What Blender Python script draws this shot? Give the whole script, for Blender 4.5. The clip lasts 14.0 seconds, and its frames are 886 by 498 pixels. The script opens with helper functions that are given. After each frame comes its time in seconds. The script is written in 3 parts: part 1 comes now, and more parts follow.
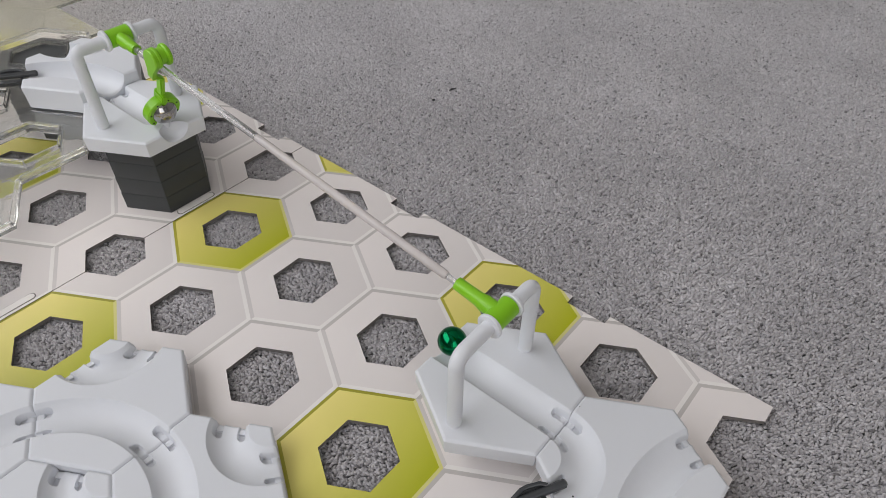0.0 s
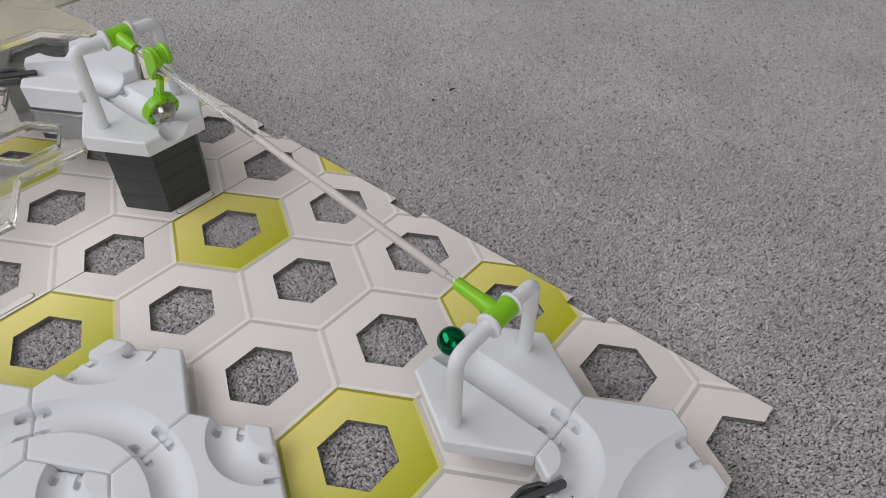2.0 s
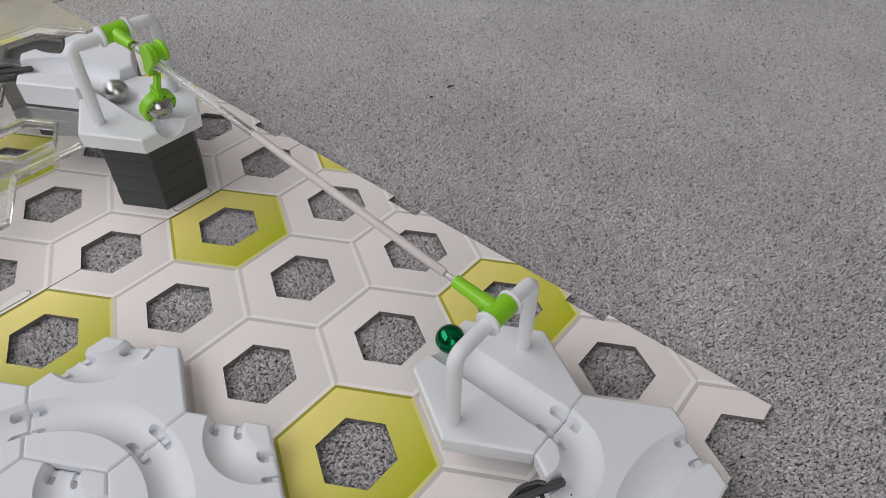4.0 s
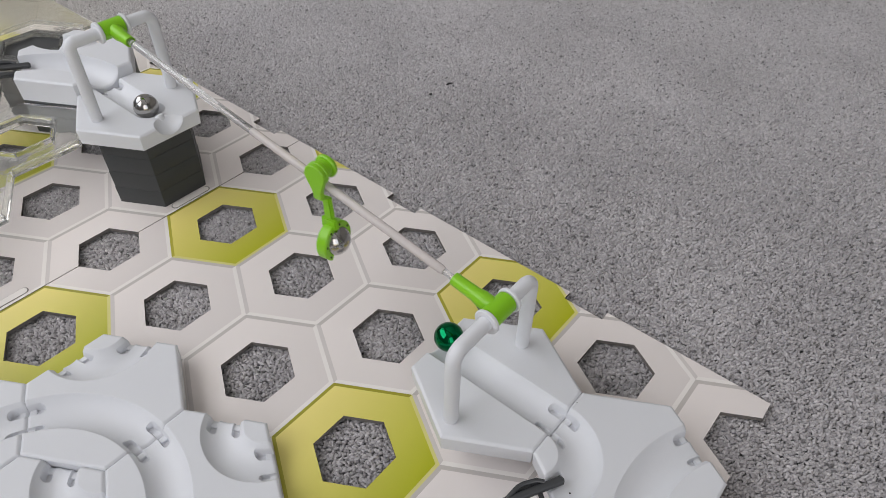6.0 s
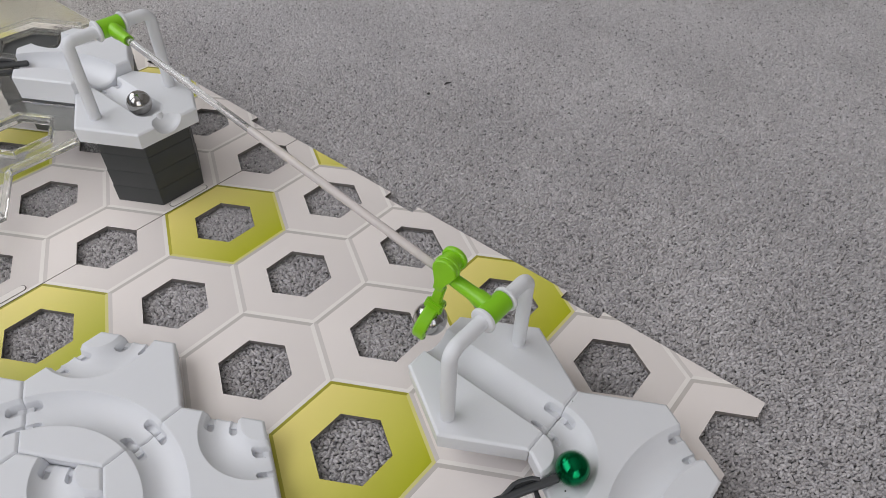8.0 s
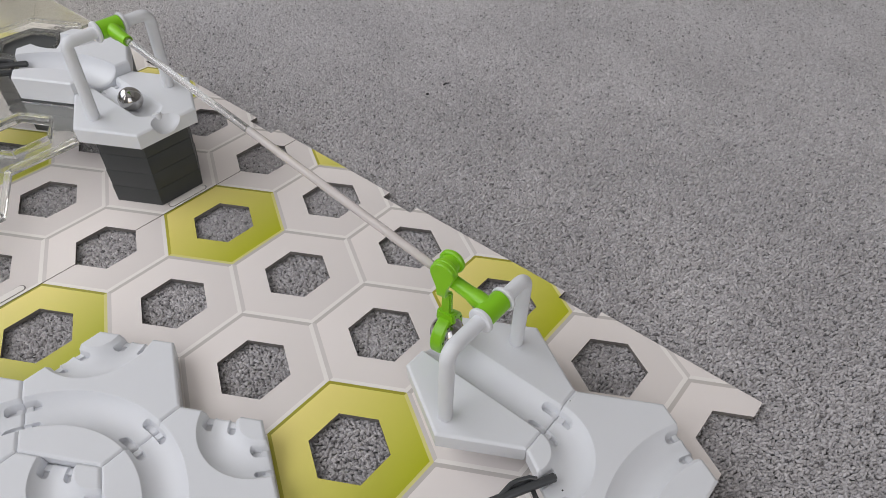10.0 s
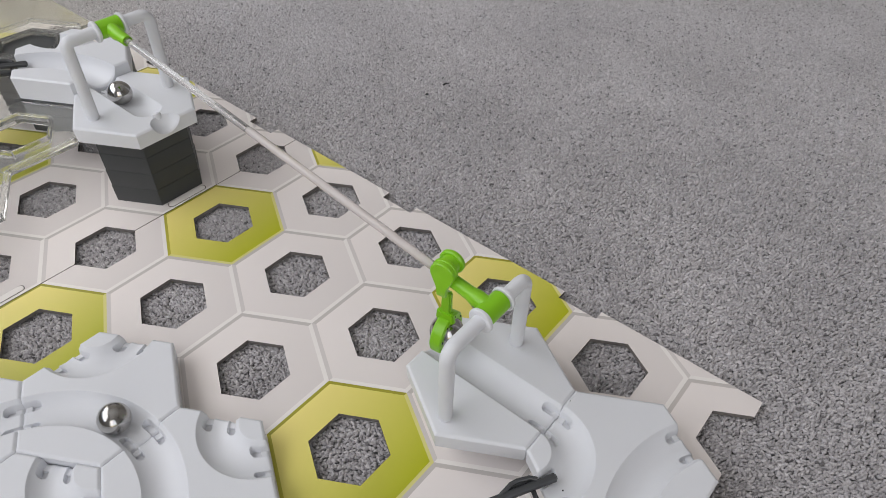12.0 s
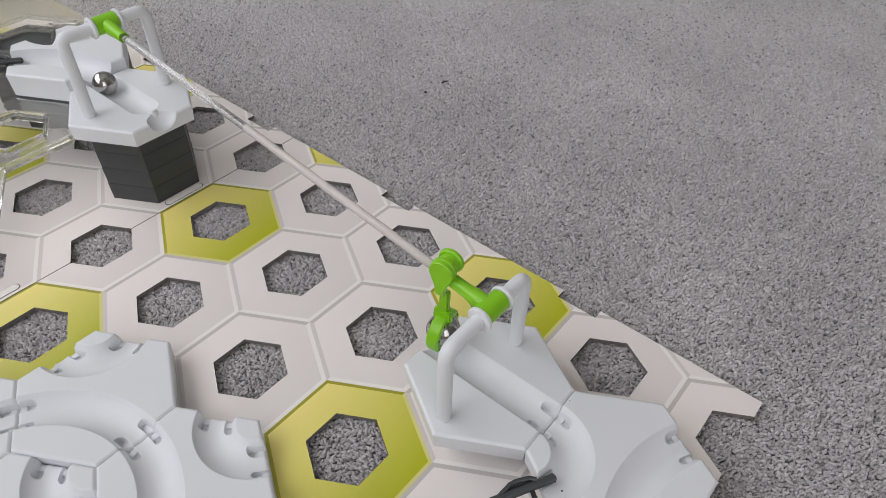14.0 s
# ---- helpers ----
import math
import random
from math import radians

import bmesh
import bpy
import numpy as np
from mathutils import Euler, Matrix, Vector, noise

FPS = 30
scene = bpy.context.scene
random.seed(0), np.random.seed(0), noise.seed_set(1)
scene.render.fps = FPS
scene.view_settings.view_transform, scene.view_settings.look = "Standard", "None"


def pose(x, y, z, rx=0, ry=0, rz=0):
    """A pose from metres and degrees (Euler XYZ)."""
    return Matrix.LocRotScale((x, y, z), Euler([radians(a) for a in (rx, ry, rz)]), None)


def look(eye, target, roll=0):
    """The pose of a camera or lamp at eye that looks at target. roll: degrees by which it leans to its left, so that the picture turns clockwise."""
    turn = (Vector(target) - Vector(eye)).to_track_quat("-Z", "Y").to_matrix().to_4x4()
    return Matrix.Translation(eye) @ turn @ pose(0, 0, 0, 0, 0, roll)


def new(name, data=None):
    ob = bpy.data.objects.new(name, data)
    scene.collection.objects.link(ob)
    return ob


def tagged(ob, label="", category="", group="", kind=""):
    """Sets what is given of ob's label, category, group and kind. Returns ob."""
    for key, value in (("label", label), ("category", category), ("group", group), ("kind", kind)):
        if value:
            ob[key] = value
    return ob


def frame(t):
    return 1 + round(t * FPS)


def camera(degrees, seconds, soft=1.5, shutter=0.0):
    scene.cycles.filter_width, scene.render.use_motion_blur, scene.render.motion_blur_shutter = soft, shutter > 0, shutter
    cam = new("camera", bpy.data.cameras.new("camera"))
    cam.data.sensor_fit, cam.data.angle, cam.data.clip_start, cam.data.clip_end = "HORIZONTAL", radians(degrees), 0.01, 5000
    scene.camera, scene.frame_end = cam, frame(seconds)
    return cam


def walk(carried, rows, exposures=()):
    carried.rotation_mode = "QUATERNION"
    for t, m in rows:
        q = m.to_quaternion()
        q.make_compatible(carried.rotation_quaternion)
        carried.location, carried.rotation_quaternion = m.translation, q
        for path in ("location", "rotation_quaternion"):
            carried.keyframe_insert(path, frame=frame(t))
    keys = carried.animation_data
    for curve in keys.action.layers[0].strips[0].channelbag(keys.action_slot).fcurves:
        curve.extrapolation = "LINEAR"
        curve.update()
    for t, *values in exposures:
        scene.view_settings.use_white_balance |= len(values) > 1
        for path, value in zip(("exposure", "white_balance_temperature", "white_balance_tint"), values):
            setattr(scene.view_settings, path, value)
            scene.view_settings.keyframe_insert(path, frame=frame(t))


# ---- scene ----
cam = camera(66.44, 14.0, soft=0.9, shutter=0.6)
walk(cam, [
    (0, pose(-0.05149, -0.20608, 0.25925, 46.821, -0.492, -20.153)),
    (0.5, pose(-0.05123, -0.20609, 0.25898, 46.833, -0.500, -20.114)),
    (1, pose(-0.05125, -0.20614, 0.25902, 46.837, -0.523, -20.114)),
    (1.5, pose(-0.05135, -0.20615, 0.25899, 46.849, -0.539, -20.135)),
    (2, pose(-0.05141, -0.20610, 0.25876, 46.867, -0.538, -20.150)),
    (2.5, pose(-0.05153, -0.20598, 0.25866, 46.849, -0.554, -20.184)),
    (3, pose(-0.05188, -0.20582, 0.25873, 46.795, -0.607, -20.263)),
    (5.5, pose(-0.05121, -0.20421, 0.25726, 46.452, -0.805, -20.280)),
    (6, pose(-0.05122, -0.20454, 0.25751, 46.449, -0.832, -20.277)),
    (6.5, pose(-0.05119, -0.20477, 0.25768, 46.429, -0.875, -20.265)),
    (7, pose(-0.05118, -0.20472, 0.25786, 46.376, -0.926, -20.271)),
    (7.5, pose(-0.05117, -0.20490, 0.25802, 46.358, -0.983, -20.280)),
    (8, pose(-0.05109, -0.20564, 0.25826, 46.388, -1.057, -20.277)),
    (10.5, pose(-0.05068, -0.20655, 0.25899, 46.400, -1.104, -20.294)),
    (11, pose(-0.05074, -0.20660, 0.25883, 46.437, -1.109, -20.306)),
    (11.5, pose(-0.05080, -0.20654, 0.25868, 46.450, -1.117, -20.323)),
    (12, pose(-0.05086, -0.20645, 0.25846, 46.462, -1.110, -20.336)),
    (12.5, pose(-0.05080, -0.20628, 0.25826, 46.462, -1.091, -20.333)),
    (13, pose(-0.05050, -0.20586, 0.25831, 46.390, -1.075, -20.324)),
    (13.5, pose(-0.05027, -0.20534, 0.25807, 46.315, -1.121, -20.341)),
    (14, pose(-0.05063, -0.20496, 0.25709, 46.344, -1.295, -20.408)),
], exposures=[(0, -0.06), (5.5, -0.03), (10.5, 0.01), (14.0, 0.02)])

# ---- light ----
P = 0.063          # spacing of the hexagonal cells, metres
world = bpy.data.worlds.new("sky")
scene.world = world
world.use_nodes = True
sky = world.node_tree.nodes.new("ShaderNodeTexSky")
sky.sky_type, sky.sun_disc = "NISHITA", False
sky.sun_elevation, sky.sun_rotation = radians(35), radians(200)
world.node_tree.links.new(sky.outputs[0], world.node_tree.nodes["Background"].inputs[0])
world.node_tree.nodes["Background"].inputs[1].default_value = 0.12


def window_light(name, where, target, sx, sy, power, colour):
    lamp = bpy.data.lights.new(name, "AREA")
    lamp.shape, lamp.size, lamp.size_y, lamp.energy, lamp.color = "RECTANGLE", sx, sy, power, colour
    ob = new(name, lamp)
    ob.matrix_world = look(where, target)
    return ob


window_light("window_daylight", (-0.84, 0.60, 1.10), (0.9, 0.50, 1.2), 2.2, 1.3, 24.5, (1.0, 0.985, 0.98))
window_light("glazed_door_daylight", (-0.2, -1.88, 1.15), (-0.1, 0, 1.6), 1.3, 1.9, 7.5, (1.0, 0.97, 0.94))


# ---- materials ----
def material(name, colour, rough=0.5, metal=0.0, vary=0.06, scale=60.0, bump=0.0, bump_scale=900.0, spec=0.5):
    m = bpy.data.materials.new(name)
    m.use_nodes = True
    nt = m.node_tree
    b = nt.nodes["Principled BSDF"]
    b.inputs["Roughness"].default_value, b.inputs["Metallic"].default_value = rough, metal
    b.inputs["Specular IOR Level"].default_value = spec
    tc = nt.nodes.new("ShaderNodeTexCoord")
    n1 = nt.nodes.new("ShaderNodeTexNoise")
    n1.inputs["Scale"].default_value, n1.inputs["Detail"].default_value = scale, 4
    nt.links.new(tc.outputs["Object"], n1.inputs["Vector"])
    ramp = nt.nodes.new("ShaderNodeMix")
    ramp.data_type = "RGBA"
    ramp.inputs["A"].default_value = (*[max(0, c * (1 - vary)) for c in colour], 1)
    ramp.inputs["B"].default_value = (*[min(1, c * (1 + vary)) for c in colour], 1)
    nt.links.new(n1.outputs["Fac"], ramp.inputs["Factor"])
    nt.links.new(ramp.outputs["Result"], b.inputs["Base Color"])
    if bump:
        n2 = nt.nodes.new("ShaderNodeTexNoise")
        n2.inputs["Scale"].default_value, n2.inputs["Detail"].default_value = bump_scale, 3
        nt.links.new(tc.outputs["Object"], n2.inputs["Vector"])
        bp = nt.nodes.new("ShaderNodeBump")
        bp.inputs["Strength"].default_value, bp.inputs["Distance"].default_value = bump, 0.001
        nt.links.new(n2.outputs["Fac"], bp.inputs["Height"])
        nt.links.new(bp.outputs["Normal"], b.inputs["Normal"])
    return m


def printed(name, light, dark):
    """Printed board: a gradient across each cell, with a fine paper grain."""
    m = material(name, light, 0.42, 0, 0.02, 300, 0.05, 2500)
    nt = m.node_tree
    b = nt.nodes["Principled BSDF"]
    tc = nt.nodes.new("ShaderNodeTexCoord")
    dot = nt.nodes.new("ShaderNodeVectorMath")
    dot.operation = "DOT_PRODUCT"
    dot.inputs[1].default_value = (0.62, -0.78, 0)
    nt.links.new(tc.outputs["Object"], dot.inputs[0])
    mr = nt.nodes.new("ShaderNodeMapRange")
    mr.inputs["From Min"].default_value, mr.inputs["From Max"].default_value = -0.5 * P, 0.5 * P
    nt.links.new(dot.outputs["Value"], mr.inputs["Value"])
    mix = nt.nodes.new("ShaderNodeMix")
    mix.data_type = "RGBA"
    mix.inputs["A"].default_value, mix.inputs["B"].default_value = (*light, 1), (*dark, 1)
    nt.links.new(mr.outputs["Result"], mix.inputs["Factor"])
    nt.links.new(mix.outputs["Result"], b.inputs["Base Color"])
    return m


def clear(name, tint, rough, white=0.0):
    m = bpy.data.materials.new(name)
    m.use_nodes = True
    nt = m.node_tree
    b = nt.nodes["Principled BSDF"]
    b.inputs["Base Color"].default_value = (*tint, 1)
    b.inputs["Transmission Weight"].default_value = 1 - white
    b.inputs["Roughness"].default_value, b.inputs["IOR"].default_value = rough, 1.46
    tc = nt.nodes.new("ShaderNodeTexCoord")
    n1 = nt.nodes.new("ShaderNodeTexNoise")
    n1.inputs["Scale"].default_value = 150
    nt.links.new(tc.outputs["Object"], n1.inputs["Vector"])
    bp = nt.nodes.new("ShaderNodeBump")
    bp.inputs["Strength"].default_value, bp.inputs["Distance"].default_value = 0.1, 0.001
    nt.links.new(n1.outputs["Fac"], bp.inputs["Height"])
    nt.links.new(bp.outputs["Normal"], b.inputs["Normal"])
    return m


WHITE = material("white_plastic", (0.715, 0.725, 0.757), 0.46, 0, 0.015, 40, 0.04, 1800, 0.35)
BLACK = material("charcoal_plastic", (0.042, 0.045, 0.047), 0.45, 0, 0.12, 80, 0.1, 1500)
GREEN = material("lime_plastic", (0.235, 0.56, 0.012), 0.34, 0, 0.05, 60, 0.03, 1500)
STEEL = material("polished_steel", (0.43, 0.42, 0.41), 0.14, 1, 0.03, 120)
GREENBALL = material("green_anodised_steel", (0.003, 0.17, 0.062), 0.12, 1, 0.05, 120)
RAIL = material("dark_grey_plastic", (0.05, 0.052, 0.056), 0.22, 0, 0.1, 80)
CELL = printed("printed_stone_grey", (0.86, 0.80, 0.775), (0.73, 0.68, 0.66))
CELLY = printed("printed_yellow", (0.90, 0.77, 0.25), (0.43, 0.455, 0.004))
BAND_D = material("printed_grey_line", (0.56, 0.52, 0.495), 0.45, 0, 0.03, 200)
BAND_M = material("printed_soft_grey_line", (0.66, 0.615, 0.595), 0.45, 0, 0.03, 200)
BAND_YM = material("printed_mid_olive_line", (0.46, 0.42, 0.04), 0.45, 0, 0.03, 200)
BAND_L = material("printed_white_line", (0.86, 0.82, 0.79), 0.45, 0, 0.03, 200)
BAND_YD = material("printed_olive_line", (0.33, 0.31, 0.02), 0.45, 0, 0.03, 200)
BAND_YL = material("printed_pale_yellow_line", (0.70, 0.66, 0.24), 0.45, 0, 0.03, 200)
EDGE = material("grey_board_core", (0.17, 0.155, 0.145), 0.9, 0, 0.2, 400, 0.4, 2000)
CLEAR = clear("clear_plastic", (0.97, 0.965, 0.94), 0.035, 0.06)
HAZY = clear("scuffed_clear_plastic", (0.72, 0.71, 0.62), 0.18, 0.06)
ROD = clear("clear_acrylic_rod", (0.80, 0.745, 0.725), 0.2, 0.55)
RODC = clear("clear_acrylic_end", (0.96, 0.95, 0.94), 0.05, 0.12)
WALL = material("painted_wall", (0.50, 0.485, 0.465), 0.85, 0, 0.03, 3, 0.1, 200)
CEIL = material("painted_ceiling", (0.86, 0.86, 0.85), 0.9, 0, 0.02, 3)
FRAME = material("window_frame_paint", (0.78, 0.78, 0.77), 0.4, 0, 0.02, 20)
# near black for lint, dirt specks and the painted shade of the cage notches
DARK = material("dark_speck_and_notch_shade", (0.02, 0.02, 0.02), 0.7)

# carpet
CARPET = material("grey_twist_carpet", (0.31, 0.297, 0.301), 0.95, 0, 0.1, 25, 0.8, 700, 0.1)
TUFT = bpy.data.materials.new("grey_carpet_yarn")
TUFT.use_nodes = True
nt = TUFT.node_tree
b = nt.nodes["Principled BSDF"]
b.inputs["Roughness"].default_value, b.inputs["Specular IOR Level"].default_value = 0.95, 0.1
geo = nt.nodes.new("ShaderNodeNewGeometry")
mixa = nt.nodes.new("ShaderNodeMix")
mixa.data_type = "RGBA"
mixa.inputs["A"].default_value, mixa.inputs["B"].default_value = (0.37, 0.353, 0.361, 1), (0.58, 0.553, 0.565, 1)
b.inputs["Sheen Weight"].default_value, b.inputs["Sheen Roughness"].default_value = 1.0, 0.4
fuzz = nt.nodes.new("ShaderNodeVectorMath")          # loose fibres soften each yarn tip's shading
fuzz.operation = "MULTIPLY_ADD"
fuzz.inputs[1].default_value, fuzz.inputs[2].default_value = (0.72, 0.72, 0.72), (0, 0, 0.28)
unit = nt.nodes.new("ShaderNodeVectorMath")
unit.operation = "NORMALIZE"
nt.links.new(geo.outputs["Normal"], fuzz.inputs[0])
nt.links.new(fuzz.outputs["Vector"], unit.inputs[0])
fibre = nt.nodes.new("ShaderNodeTexNoise")
fibre.inputs["Scale"].default_value, fibre.inputs["Detail"].default_value = 1700, 2
place = nt.nodes.new("ShaderNodeTexCoord")
nt.links.new(place.outputs["Object"], fibre.inputs["Vector"])
strands = nt.nodes.new("ShaderNodeBump")
strands.inputs["Strength"].default_value, strands.inputs["Distance"].default_value = 0.7, 0.0005
nt.links.new(fibre.outputs["Fac"], strands.inputs["Height"])
nt.links.new(unit.outputs["Vector"], strands.inputs["Normal"])
nt.links.new(strands.outputs["Normal"], b.inputs["Normal"])
nt.links.new(geo.outputs["Random Per Island"], mixa.inputs["Factor"])
fleck = nt.nodes.new("ShaderNodeValToRGB")
fleck.color_ramp.interpolation = "CONSTANT"
fleck.color_ramp.elements[0].color = (0.5, 0.5, 0.5, 1)
fleck.color_ramp.elements[1].position, fleck.color_ramp.elements[1].color = 0.04, (1, 1, 1, 1)
nt.links.new(geo.outputs["Random Per Island"], fleck.inputs["Fac"])
tone = nt.nodes.new("ShaderNodeVectorMath")
tone.operation = "MULTIPLY"
nt.links.new(mixa.outputs["Result"], tone.inputs[0])
nt.links.new(fleck.outputs["Color"], tone.inputs[1])
tc = nt.nodes.new("ShaderNodeTexCoord")
nz = nt.nodes.new("ShaderNodeTexNoise")
nz.inputs["Scale"].default_value, nz.inputs["Detail"].default_value = 9, 5
nt.links.new(tc.outputs["Object"], nz.inputs["Vector"])
mr = nt.nodes.new("ShaderNodeMapRange")
mr.inputs["From Min"].default_value, mr.inputs["From Max"].default_value = 0.3, 0.7
mr.inputs["To Min"].default_value, mr.inputs["To Max"].default_value = 0.86, 1.1
nt.links.new(nz.outputs["Fac"], mr.inputs["Value"])
sc = nt.nodes.new("ShaderNodeVectorMath")
sc.operation = "SCALE"
nt.links.new(tone.outputs["Vector"], sc.inputs[0])
clump = nt.nodes.new("ShaderNodeTexNoise")
clump.inputs["Scale"].default_value, clump.inputs["Detail"].default_value = 380, 2
nt.links.new(tc.outputs["Object"], clump.inputs["Vector"])
mc = nt.nodes.new("ShaderNodeMapRange")
mc.inputs["From Min"].default_value, mc.inputs["From Max"].default_value = 0.3, 0.7
mc.inputs["To Min"].default_value, mc.inputs["To Max"].default_value = 0.84, 1.16
nt.links.new(clump.outputs["Fac"], mc.inputs["Value"])
both = nt.nodes.new("ShaderNodeMath")
both.operation = "MULTIPLY"
nt.links.new(mr.outputs["Result"], both.inputs[0])
nt.links.new(mc.outputs["Result"], both.inputs[1])
nt.links.new(both.outputs["Value"], sc.inputs["Scale"])
nt.links.new(sc.outputs["Vector"], b.inputs["Base Color"])


# ---- building blocks; shapes are in cell spacings and scaled by P when linked ----
def cell(i, j):
    return Vector((i + j * 0.5, j * math.sqrt(3) / 2, 0))


def root(name, at, label, category, group="", rz=0):
    ob = new(name)
    ob.empty_display_size = 0.01
    ob.matrix_world = pose(at[0] * P, at[1] * P, at[2] * P, 0, 0, rz)
    return tagged(ob, label, category, group)


def finish(me, sharp=35):
    for p in me.polygons:
        p.use_smooth = True
    me.set_sharp_from_angle(angle=radians(sharp))


def part(name, bm, material, parent=None, label="", m=None, sharp=35, flat=False):
    if m is not None:
        bm.transform(m)
    bm.transform(Matrix.Scale(P, 4))
    bmesh.ops.recalc_face_normals(bm, faces=bm.faces)
    me = bpy.data.meshes.new(name)
    bm.to_mesh(me)
    bm.free()
    for mm in material if isinstance(material, (list, tuple)) else (material,):
        me.materials.append(mm)
    if not flat:
        finish(me, sharp)
    ob = new(name, me)
    ob.parent = parent
    if label:
        tagged(ob, label)
    return ob


def tube(path, r, n=18, bm=None, caps=True):
    """A round tube along a list of points; r may be a list."""
    bm = bm or bmesh.new()
    path = [Vector(p) for p in path]
    rs = r if isinstance(r, (list, tuple)) else [r] * len(path)
    ref, rings = None, []
    for k, p in enumerate(path):
        t = (path[min(k + 1, len(path) - 1)] - path[max(k - 1, 0)])
        t = (t if t.length > 1e-6 else path[-1] - path[0]).normalized()
        if ref is None:
            ref = t.orthogonal().normalized()
        ref = (ref - t * ref.dot(t)).normalized()
        side = t.cross(ref)
        rings.append([bm.verts.new(p + rs[k] * (math.cos(a) * ref + math.sin(a) * side)) for a in [2 * math.pi * q / n for q in range(n)]])
    for a, c in zip(rings, rings[1:]):
        for q in range(n):
            bm.faces.new((a[q], a[(q + 1) % n], c[(q + 1) % n], c[q]))
    if caps:
        bm.faces.new(rings[0][::-1])
        bm.faces.new(rings[-1])
    return bm


def disc(centre, axis, r, half, bevel=0.012, n=28, bm=None):
    """A round plate with rounded edges."""
    axis, c = Vector(axis).normalized(), Vector(centre)
    return tube([c - axis * half, c - axis * half, c - axis * (half - bevel), c + axis * (half - bevel), c + axis * half],
                [r - bevel * 1.2, r - bevel, r, r, r - bevel], n, bm)


def prism(pts, z0, z1, bm=None, top=1.0, bevel=0.0):
    bm = bm or bmesh.new()
    lo = [bm.verts.new((x, y, z0)) for x, y in pts]
    cx, cy = sum(p[0] for p in pts) / len(pts), sum(p[1] for p in pts) / len(pts)
    levels = [lo]
    if bevel:
        levels.append([bm.verts.new((cx + (x - cx) * top, cy + (y - cy) * top, z1 - bevel)) for x, y in pts])
    k = top - bevel * 1.6
    levels.append([bm.verts.new((cx + (x - cx) * (k if bevel else top), cy + (y - cy) * (k if bevel else top), z1)) for x, y in pts])
    for a, c in zip(levels, levels[1:]):
        for q in range(len(pts)):
            bm.faces.new((a[q], a[(q + 1) % len(pts)], c[(q + 1) % len(pts)], c[q]))
    bm.faces.new(lo[::-1])
    bm.faces.new(levels[-1])
    return bm


def hexagon(r, turn=30):
    return [(r * math.cos(radians(turn + 60 * k)), r * math.sin(radians(turn + 60 * k))) for k in range(6)]


def sphere(r, centre=(0, 0, 0)):
    bm = bmesh.new()
    bmesh.ops.create_uvsphere(bm, u_segments=40, v_segments=24, radius=r)
    bmesh.ops.translate(bm, verts=bm.verts, vec=centre)
    return bm


# ---- room ----
def box(name, lo, hi, mat, kind="structure", label="", parent=None):
    bm = bmesh.new()
    bmesh.ops.create_cube(bm, size=1)
    for v in bm.verts:
        v.co = Vector([(a + c) / 2 + q * (c - a) for a, c, q in zip(lo, hi, v.co)])
    me = bpy.data.meshes.new(name)
    bm.to_mesh(me)
    bm.free()
    me.materials.append(mat)
    ob = new(name, me)
    ob.parent = parent
    if kind:
        tagged(ob, label or name.replace("_", " ") + " of the room, plainly painted", name.split("_")[0], "", kind)
    return ob


FLOOR = -0.067 * P
X0, X1, Y0, Y1, H = -0.95, 2.4, -2.0, 2.2, 2.4
# west wall with a window, south wall with a glazed door opening
box("wall_west_below", (X0 - 0.2, Y0, FLOOR - 0.05), (X0, Y1, 0.42), WALL)
box("wall_west_above", (X0 - 0.2, Y0, 1.78), (X0, Y1, H), WALL)
box("wall_west_south", (X0 - 0.2, Y0, 0.42), (X0, -0.53, 1.78), WALL)
box("wall_west_north", (X0 - 0.2, 1.73, 0.42), (X0, Y1, 1.78), WALL)
box("wall_north", (X0 - 0.2, Y1, FLOOR - 0.05), (X1 + 0.2, Y1 + 0.2, H), WALL)
box("wall_east", (X1, Y0, FLOOR - 0.05), (X1 + 0.2, Y1, H), WALL)
box("wall_south_west", (X0 - 0.2, Y0 - 0.2, FLOOR - 0.05), (-0.9, Y0, H), WALL)
box("wall_south_east", (0.5, Y0 - 0.2, FLOOR - 0.05), (X1 + 0.2, Y0, H), WALL)
box("wall_south_above", (-0.9, Y0 - 0.2, 2.1), (0.5, Y0, H), WALL)
box("ceiling", (X0 - 0.2, Y0 - 0.2, H), (X1 + 0.2, Y1 + 0.2, H + 0.15), CEIL, "structure", "white painted ceiling of the room")

# ---- carpet ----
floor = box("floor", (X0 - 0.2, Y0 - 0.2, FLOOR - 0.06), (X1 + 0.2, Y1 + 0.2, FLOOR - 0.003), CARPET, "structure",
            "grey twist pile carpet under the toy track")


